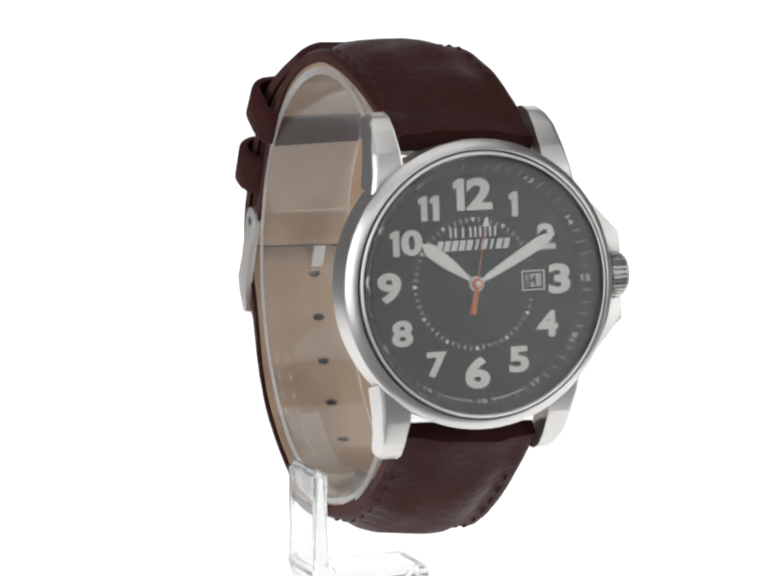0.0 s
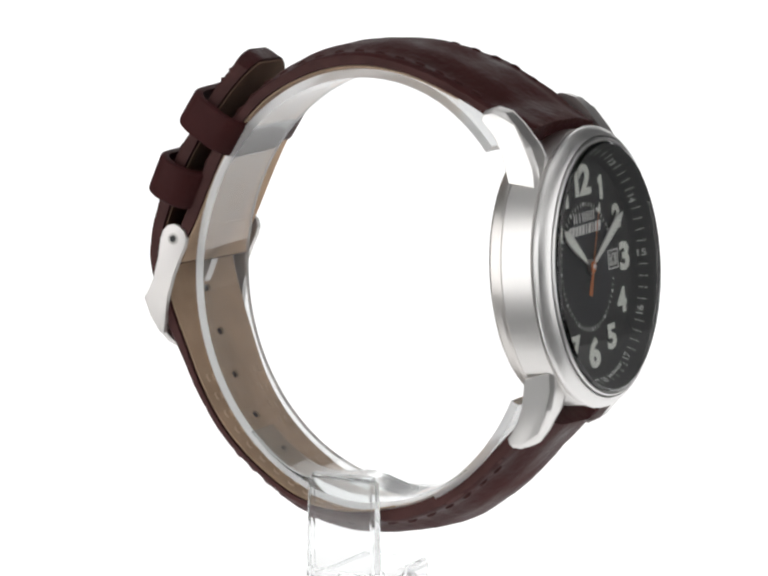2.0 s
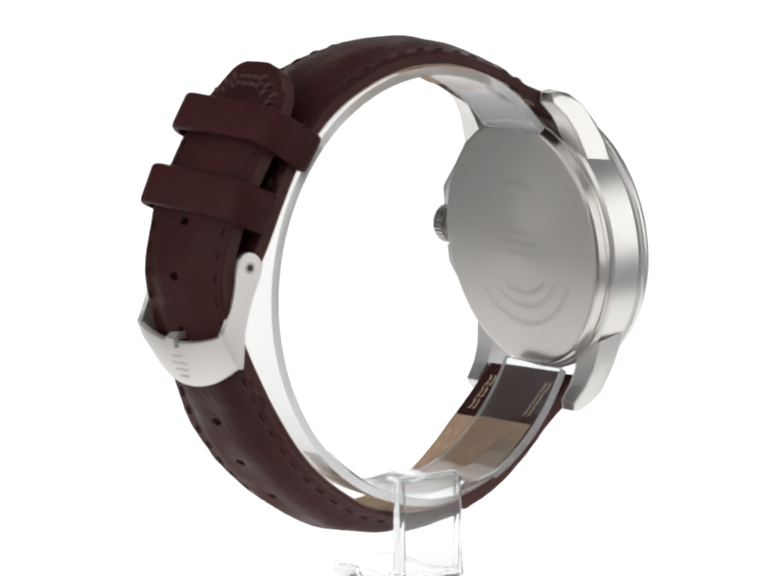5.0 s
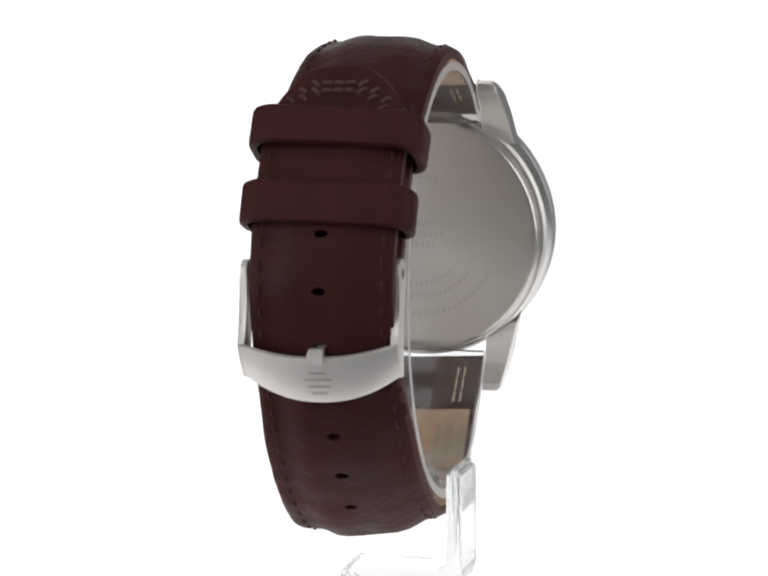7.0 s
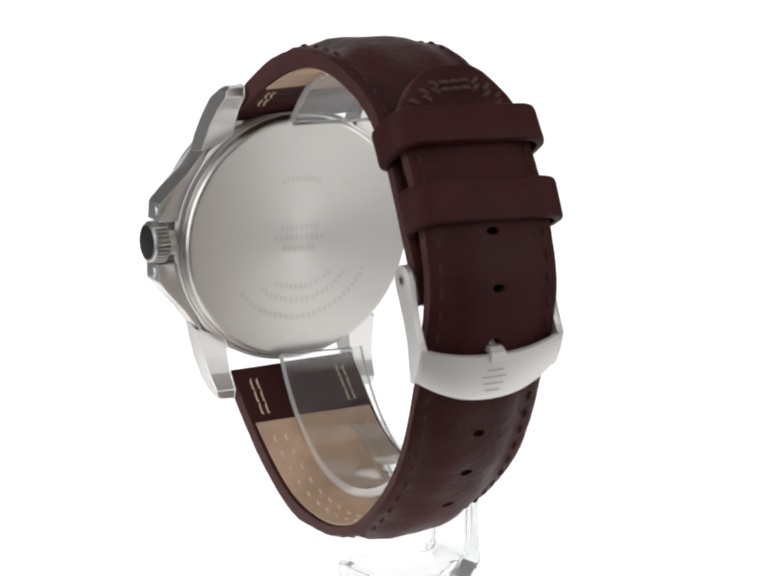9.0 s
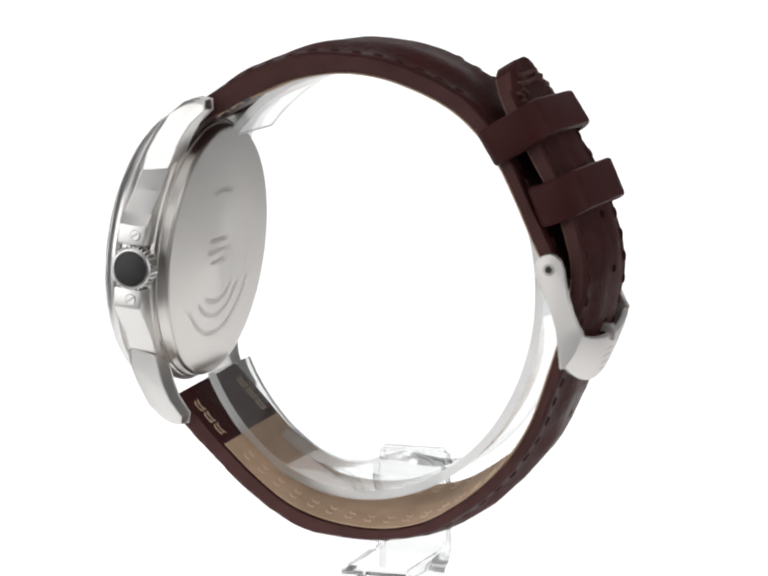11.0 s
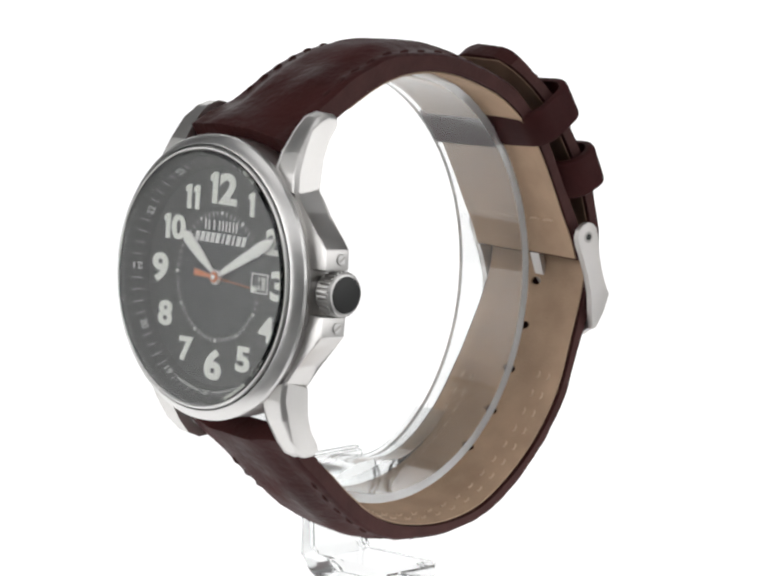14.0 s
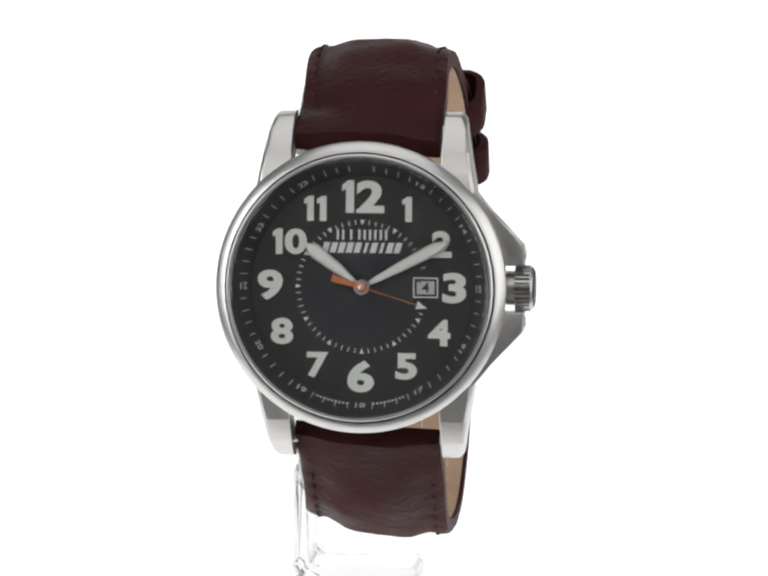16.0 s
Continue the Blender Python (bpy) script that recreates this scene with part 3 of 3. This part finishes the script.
def build_straps(w):
    upper = Strap(UPPER_LINE, 1, lambda s: 2.1 + 0.7 * (1 - smoothstep(0, 9, s)), lambda s: 1.3 * (0.5 + 0.5 * smoothstep(0, 12, s)) * (1 - 0.75 * smoothstep(36, 56, s)), lambda s: 9.95,
                  drift=lambda s: -0.9 * smoothstep(8, 26, s) + 0.5 * smoothstep(38, 58, s),
                  slant=lambda s, x: (0.1 + 0.07 * x) * smoothstep(2, 8, s) * (1 - 0.45 * smoothstep(18, 32, s) - 0.55 * smoothstep(44, 58, s)) + 0.05 * max(0.0, x) * smoothstep(3, 9, s) * (1 - smoothstep(20, 30, s)),
                  twist=lambda s: 0.04 * smoothstep(34, 50, s))
    n_up = upper.length
    ob = part("upper_strap", upper.sweep(0, n_up, lambda s, x: 0.0, lambda s, x: upper.top(s, x) + crease(s, x)), LEATHER, w, "dark brown padded leather strap piece", UP, angle=50)
    dye_edges(ob)
    part("lining", upper.sweep(12.3, n_up - 0.4, lambda s, x: -0.35, lambda s, x: 0.05, 0.35), LINING, ob, "tan leather lining", angle=50)
    out, under = bmesh.new(), bmesh.new()
    k = int((n_up - 14) / 2.9)
    for i in range(k):
        s = 9 + (n_up - 14) * (i + 0.5) / k
        for x in (-8.5, 8.5):
            upper.stitch(out, s, x, upper.top(s, x) + crease(s, x))
    for i in range(2):      # pale stitches that close the fold round the spring bar
        for x in (-7.9, -7.0, 7.0, 7.9):
            upper.stitch(under, 6.6 + 2.6 * i, x, -0.02, r=0.17)
    for i in range(6):
        upper.stitch(under, n_up - 6.5, -6.5 + 2.6 * i, -0.35, r=0.2, turn=math.pi / 2)
    part("stitching", out, THREAD, ob, "brown edge stitching", kind="stuff")
    part("lining_stitching", under, THREAD_TAN, ob, "tan stitching on the lining", kind="stuff")

    total = Strap(LOWER_LINE, -1, None, None, None).length

    def tip_wide(s):
        left = total - s
        return 9.95 + 0.4 * smoothstep(14, 34, s) * (1 - smoothstep(62, 76, s)) if left > 11 else 1.6 + 8.35 * math.sqrt(max(0.0, 1 - ((11 - left) / 11.1) ** 2))

    lower = Strap(LOWER_LINE, -1, lambda s: 2.1 + 0.6 * (1 - smoothstep(0, 9, s)) - 0.45 * smoothstep(24, 40, s) * (1 - smoothstep(66, 82, s)), lambda s: 1.6 * (0.5 + 0.5 * smoothstep(0, 12, s)) * (1 - 0.35 * smoothstep(66, 80, s) - 0.3 * smoothstep(88, 104, s)), tip_wide, n=220,
                  drift=lambda s: -1.0 * smoothstep(8, 30, s) + 0.6 * smoothstep(58, 80, s), skew=lambda s: 0.07 * smoothstep(11, 29, s) * (1 - smoothstep(62, 80, s)),
                  lift=lambda s: 0.65 * smoothstep(18, 34, s) * (1 - smoothstep(46, 62, s)), slant=lambda s, x: 0.02 * (x + 10) * smoothstep(2, 8, s) * (1 - smoothstep(18, 32, s)) - 0.14 * max(0.0, -x - 6) * smoothstep(24, 40, s) * (1 - smoothstep(64, 78, s)), twist=lambda s: TWIST * smoothstep(80, 98, s))
    ob = part("lower_strap", lower.sweep(0, total, lambda s, x: 0.0, lambda s, x: lower.top(s, x) + crease(s + 40, x), steps=int(total / 0.42)), LEATHER, w, "dark brown padded leather strap piece with punched holes", UP, angle=50)
    lining = part("lining", lower.sweep(10, total - 31, lambda s, x: -0.35, lambda s, x: 0.05, 0.55), LINING, ob, "tan leather lining", angle=50)
    part("tip_lining", lower.sweep(total - 30.8, total - 0.5, lambda s, x: -0.3, lambda s, x: 0.05, 0.55), TIP_LINING, ob, "worn brown lining under the strap's tip", angle=50)
    # punched holes, an even step apart
    best = min(range(2000), key=lambda i: (lower.spot(total * i / 2000, 0, 3)[0] - Vector((SX, 35.0, -0.3))).length)
    s_mid = total * best / 2000
    holes = [s_mid + 6.85 * k for k in (-5, -4, -3, -2, -1, 0, 1)]
    cutter, cutter2 = bmesh.new(), bmesh.new()
    for s in holes:
        p, t, n = lower.spot(s, 0, 0)
        for b in (cutter, cutter2):
            lo, hi = [], []
            for i in range(16):
                a = 2 * math.pi * i / 16
                off = Vector((1, 0, 0)) * (1.0 * math.cos(a)) + t * (0.6 * math.sin(a))
                lo.append(b.verts.new(p + off - n * 2.0))
                hi.append(b.verts.new(p + off + n * 7.0))
            b.faces.new(lo)
            b.faces.new(hi)
            for i in range(16):
                b.faces.new((lo[i], lo[(i + 1) % 16], hi[(i + 1) % 16], hi[i]))
    cut(ob, cutter)
    cut(lining, cutter2)
    dye_edges(ob)
    out, under = bmesh.new(), bmesh.new()
    k = int((total - 18) / 2.9)
    for i in range(k):
        s = 9 + (total - 18) * (i + 0.5) / k
        for x in (-8.5, 8.5):
            lower.stitch(out, s, x, lower.top(s, x) + crease(s + 40, x))
            if 12 < s < 68:      # two rows of short stitches come through the lining
                for inner in (0.9, 0.68):
                    lower.stitch(under, s, x * inner, -0.36, length=1.1, r=0.22)
    tip = bmesh.new()
    for gap in (0.0, 1.15):      # two rows that run across the tip and turn down at its corners
        for i in range(9):
            u = (i - 4) / 4
            x = 6.6 * u - 0.2 * gap * u
            s = total - 2.5 - gap - 3.4 * max(0.0, abs(u) - 0.45) ** 1.3 * 1.6
            lean = 0.0 if abs(u) < 0.45 else -math.copysign(0.65, u)
            if abs(x) < tip_wide(s) - 0.6:
                lower.stitch(tip, s, x, lower.top(s, x) + crease(s + 40, x) + 0.08, length=1.75, r=0.33, turn=math.pi / 2 + lean)
    part("stitching", out, THREAD, ob, "brown edge stitching", kind="stuff")
    part("tip_stitching", tip, THREAD_TIP, ob, "double row of worn stitches round the tip", kind="stuff")
    for i in range(3):      # pale stitches that close the fold round the spring bar
        for x in (-7.6, -6.6, 6.6, 7.6):
            lower.stitch(under, 3.2 + 2.2 * i, x, -0.02, r=0.17)
    part("lining_stitching", under, THREAD_TAN, ob, "tan stitching on the lining", kind="stuff")
    return upper, lower


def keeper(w, y, z, deg, inner, outer, half, name):
    """A leather loop round both layers; deg: the strap's way there, from +y towards +z."""
    t, n = Vector((0, math.cos(radians(deg)), math.sin(radians(deg)))), Vector((0, math.sin(radians(deg)), -math.cos(radians(deg))))
    hx, r, thick = 10.8, 2.1, 1.2
    path = []
    for cx, cn, a0 in ((hx - r, outer - r, 0), (-hx + r, outer - r, 90), (-hx + r, -inner + r, 180), (hx - r, -inner + r, 270)):
        for i in range(7):
            a = radians(a0 + 15 * i)
            path.append((cx + r * math.cos(a), cn + r * math.sin(a), math.cos(a), math.sin(a)))
    prof = [(-1.0, 0.0), (-1.0, 0.62), (-0.93, 0.9), (-0.8, 1.0), (0.8, 1.0), (0.93, 0.9), (1.0, 0.62), (1.0, 0.0)]
    bm = bmesh.new()
    rings = []
    c = Vector((SX - 0.6, y + 0.3, z - LEAN * 10))
    for px, pn, nx, nn in path:
        ring = []
        for a, b in prof:
            wob = 0.12 * noise.noise(Vector((px * 0.3, pn * 0.3 + a, y)))
            sag = 0.35 * (abs(px) / hx) ** 4      # the ends pull down round the strap's edges
            ring.append(bm.verts.new(c + Vector((1, 0, 0)) * (px + nx * (b * thick + wob)) + n * (pn + nn * (b * thick + wob) + TWIST * px) + t * (a * half - sag)))
        rings.append(ring)
    k = len(prof)
    for i in range(len(rings)):
        a, b = rings[i], rings[(i + 1) % len(rings)]
        for j in range(k):
            bm.faces.new((a[j], a[(j + 1) % k], b[(j + 1) % k], b[j]))
    part("keeper_loop", bm, LEATHER_EDGE, w, name, UP, angle=40)


def build_buckle(w):
    bx = 1.7
    buckle = tagged(new("buckle"), "satin steel pin buckle")
    buckle.parent = w
    buckle.matrix_basis = UP @ pose(bx * MM, 0, 0) @ pose(0, 0, -0.4 * MM, 0, 2.0, 0) @ pose(-bx * MM, 0, 0)
    bm = bmesh.new()      # bowed front plate
    rings = []
    for i in range(33):
        u = -1 + i / 16
        bow = 1 - abs(u) ** 2.2
        x = bx + 10.9 * u
        top = Vector((x, 33.5 + 0.9 * bow, -7.2 - 1.7 * bow))
        low = Vector((x, 30.8 + 1.0 * bow, -11.9 - 3.6 * bow))
        d = (low - top).normalized()
        n = Vector((0, -d.z, d.y))
        ring = []
        for f, h in ((0.0, 0.0), (0.02, 0.45), (0.12, 0.62), (0.5, 0.75), (0.88, 0.62), (0.98, 0.4), (1.0, 0.0), (0.98, -0.35), (0.5, -0.4), (0.02, -0.35)):
            ring.append(bm.verts.new(top.lerp(low, f) + n * h))
        rings.append(ring)
    k = len(rings[0])
    for a, b in zip(rings, rings[1:]):
        for j in range(k):
            bm.faces.new((a[j], a[(j + 1) % k], b[(j + 1) % k], b[j]))
    bm.faces.new(rings[0])
    bm.faces.new(rings[-1])
    plate = part("front_plate", bm, BUCKLE_STEEL, buckle, "bowed satin steel plate with a faint stamp", angle=40)
    bm = bmesh.new()      # stamp that cannot be read
    for k, half in enumerate((1.3, 1.9, 1.6, 1.1)):
        f = 0.3 + 0.15 * k
        top, low = Vector((bx, 34.4, -8.9)), Vector((bx, 31.8, -15.5))
        d = (low - top).normalized()
        n = Vector((0, -d.z, d.y))
        c = top.lerp(low, f) + n * 0.76
        bm.faces.new([bm.verts.new(c + Vector((a, 0, 0)) + d * b) for a, b in ((-half, -0.13), (half, -0.13), (half, 0.13), (-half, 0.13))])
    part("stamp", bm, STAMP, plate, smooth=False)
    arm = [(31.2, 1.6), (30.8, 2.9), (30.0, 3.6), (29.1, 3.8), (28.1, 3.5), (27.3, 2.8), (26.95, 1.6), (27.3, 0.3), (28.2, -1.4), (29.4, -3.8), (30.1, -7.0), (30.4, -10.6), (30.5, -12.3), (31.3, -12.2),
           (32.9, -9.9), (34.0, -7.2), (33.1, -6.3), (32.2, -4.2), (31.6, -1.3)]
    for sx in (1, -1):
        bm = bmesh.new()
        x = bx + sx * 10.7
        prism(bm, arm, x - 0.5, x + 0.5, "x", 0.2)
        ob = part("side_arm", bm, BUCKLE_STEEL, buckle, angle=40)
        bm = bmesh.new()
        lathe(bm, [(0.85, -0.05), (0.85, 0.03), (0.7, 0.06)], 20)
        pin = part("pin_head", bm, ENGRAVED, ob, "", Matrix.Translation(((x + sx * 0.5) * MM, 29.1 * MM, 1.65 * MM)) @ pose(0, 0, 0, 0, sx * 90, 0))
        # black disc on the head: the dark of a hole put in as colour
        bm = bmesh.new()
        lathe(bm, [(0.5, 0.05), (0.5, 0.08)], 16)
        part("pin_hole_shade", bm, BLACK_INK, ob, "", pin.matrix_basis.copy())
    bm = bmesh.new()
    lathe(bm, [(0.55, -11.0), (0.55, 11.0)], 16)
    part("pin", bm, POLISHED, buckle, "", Matrix.Translation((bx * MM, 29.1 * MM, 1.65 * MM)) @ pose(0, 0, 0, 0, 90, 0))
    bm = bmesh.new()      # prong: from the pin through the hole and over the plate's edge
    way = [(29.1, 2.3), (29.8, -2.5), (31.2, -6.2), (32.6, -8.2), (34.5, -8.3), (35.1, -8.7), (34.9, -9.8)]
    half = (0.9, 0.9, 0.9, 0.9, 1.0, 1.1, 1.1)
    rings = []
    for i, (y, z) in enumerate(way):
        a, b = way[max(0, i - 1)], way[min(len(way) - 1, i + 1)]
        t = Vector((0, b[0] - a[0], b[1] - a[1])).normalized()
        n = Vector((0, -t.z, t.y))
        rings.append([bm.verts.new(Vector((bx + s * half[i], y, z)) + n * h) for s, h in ((-1, -0.45), (1, -0.45), (1, 0.45), (-1, 0.45))])
    for a, b in zip(rings, rings[1:]):
        for j in range(4):
            bm.faces.new((a[j], a[(j + 1) % 4], b[(j + 1) % 4], b[j]))
    bm.faces.new(rings[0])
    bm.faces.new(rings[-1])
    part("prong", bm, BUCKLE_STEEL, buckle, "bright steel prong", angle=15)


def build_watch():
    w = tagged(new("wristwatch"), "steel wristwatch, dark dial and brown leather strap, on clear stand", "wristwatch")
    watch_case(w)
    watch_bezel(w)
    watch_back(w)
    watch_crown(w)
    watch_dial(w)
    second = watch_pointers(w)
    for sv in (1, -1):
        bm = bmesh.new()
        lathe(bm, [(0.6, -10.4), (0.6, 10.4)], 20)
        part("spring_bar", bm, POLISHED, w, "", DIAL_POSE @ Matrix.Translation((0, sv * 21.2 * MM, -5.9 * MM)) @ pose(0, 0, 0, 0, 90, 0))
    build_straps(w)
    keeper(w, 22.7, 19.8, 121, 4.1, 3.7, 2.75, "brown leather free keeper loop")
    keeper(w, 29.35, 11.1, 113, 3.3, 2.2, 2.95, "brown leather fixed keeper loop")
    build_buckle(w)
    return w, second


# ---- the clear stand ----
CUFF_Y, CUFF_Z, CUFF_RY, CUFF_RZ = -2.4, -3.9, 27.9, 31.4
CUFF_X0, CUFF_X1 = -9.2, 4.2


def build_stand():
    st = tagged(new("display_stand"), "clear acrylic C-shaped watch stand on the white floor", "display stand")
    bm = bmesh.new()      # open cuff
    rings = []
    n = 110
    for i in range(n + 1):
        a = radians(-152.5 + (137 + 152.5) * i / n)
        c, s = math.cos(a), math.sin(a)
        thick = 1.25
        ry = CUFF_RY - (1.4 * smoothstep(0.0, 0.8, -c))      # flatter towards the case
        oy, oz = CUFF_Y + ry * c, CUFF_Z + CUFF_RZ * s
        iy, iz = CUFF_Y + (ry - thick) * c, CUFF_Z + (CUFF_RZ - thick) * s
        rings.append([bm.verts.new(p) for p in ((CUFF_X0, oy, oz), (CUFF_X1, oy, oz), (CUFF_X1, iy, iz), (CUFF_X0, iy, iz))])
    k = len(rings[0])
    for a, b in zip(rings, rings[1:]):
        for j in range(k):
            bm.faces.new((a[j], a[(j + 1) % k], b[(j + 1) % k], b[j]))
    bm.faces.new(rings[0])
    bm.faces.new(rings[-1])
    cuff = part("cuff", bm, ACRYLIC, st, "clear open acrylic cuff with pale sawn edges", UP, angle=40)
    cuff.visible_shadow = False
    cuff.data.materials.append(ACRYLIC_EDGE)
    for f in cuff.data.polygons:
        if abs(f.normal.x) > 0.9:
            f.material_index = 1
    bm = bmesh.new()      # saddle block between cuff and post
    arch = []
    for i in range(21):
        a = radians(-126 + 80 * i / 20)
        arch.append((CUFF_Y + (CUFF_RY - 1.35) * math.cos(a), CUFF_Z + (CUFF_RZ - 1.27) * math.sin(a)))
    crest = [(y, z + 0.05 + 3.1 * math.exp(-((y + 0.6) / 6.2) ** 2)) for y, z in arch]
    prism(bm, arch + crest[::-1], -10.1, -3.6, "x")
    part("saddle", bm, ACRYLIC, st, "clear acrylic saddle over the post", UP, angle=40).visible_shadow = False
    bm = bmesh.new()      # post plate that bends into the foot
    x0, x1, foot = -12.4, -10.12, -44.9
    inner, outer = [], []
    for i in range(9):
        a = radians(180 + 90 * i / 8)
        outer.append((x0 + 3.2 + 3.2 * math.cos(a), -FLOOR + 3.2 + 3.2 * math.sin(a)))
        inner.append((x1 + 1.0 + 1.0 * math.cos(a), foot + 1.0 + 1.0 * math.sin(a)))
    outline = [(x1, -30.2), (x0, -30.2)] + outer + [(4.7, -FLOOR), (5.5, -FLOOR + 0.8), (5.5, foot - 0.6), (4.9, foot)] + inner[::-1]
    prism(bm, outline, -4.9, 5.9, "y")
    rim = [e for e in bm.edges if abs(e.verts[0].co.y - e.verts[1].co.y) < 0.01]      # the two long outlines
    rim += [e for e in bm.edges if all(q.co.z > -30.5 for q in e.verts) and e not in rim]
    bmesh.ops.bevel(bm, geom=rim, offset=0.65, segments=3, affect="EDGES", clamp_overlap=True)
    part("post_and_foot", bm, ACRYLIC, st, "clear acrylic post bent into a flat foot", UP, angle=40).visible_shadow = False
    return st


build_studio()
build_softboxes()
WATCH, SECOND = build_watch()
STAND = build_stand()

SPIN = [(0, 21.77), (0.5, 31.97), (1, 42.2), (1.5, 52.44), (2, 62.8), (2.5, 73.13), (3, 83.45), (3.5, 93.84), (4, 104.25), (6.3, 151.83), (6.5, 155.97), (7, 166.45), (7.5, 176.8), (8, 187.4), (8.5, 197.75), (9, 207.96), (9.5, 218.26), (9.7, 222.38), (11.8, 265.95), (12, 270.15), (12.5, 280.9), (13, 291.6), (13.5, 302.04), (14, 312.61), (14.5, 322.91), (15, 333.16), (15.5, 343.13), (16, 353.18)]


def motions():
    """The unseen turntable turns watch and stand together; the second hand ticks."""
    turns = [(t, pose(0, 0, 0, 0, 0, a) @ pose(-0.0003, 0, 0)) for t, a in SPIN]
    walk(WATCH, turns)
    walk(STAND, turns)
    hub = DIAL_POSE @ Matrix.Translation((0, 0, (DIAL_UP + 0.85) * MM))
    ticks = []
    for k in range(17):
        for dt in (0.0, 0.87):
            if k + dt <= SECONDS:
                ticks.append((k + dt, hub @ pose(0, 0, 0, 0, 0, -(11 + 6 * k))))
    walk(SECOND, ticks)


motions()
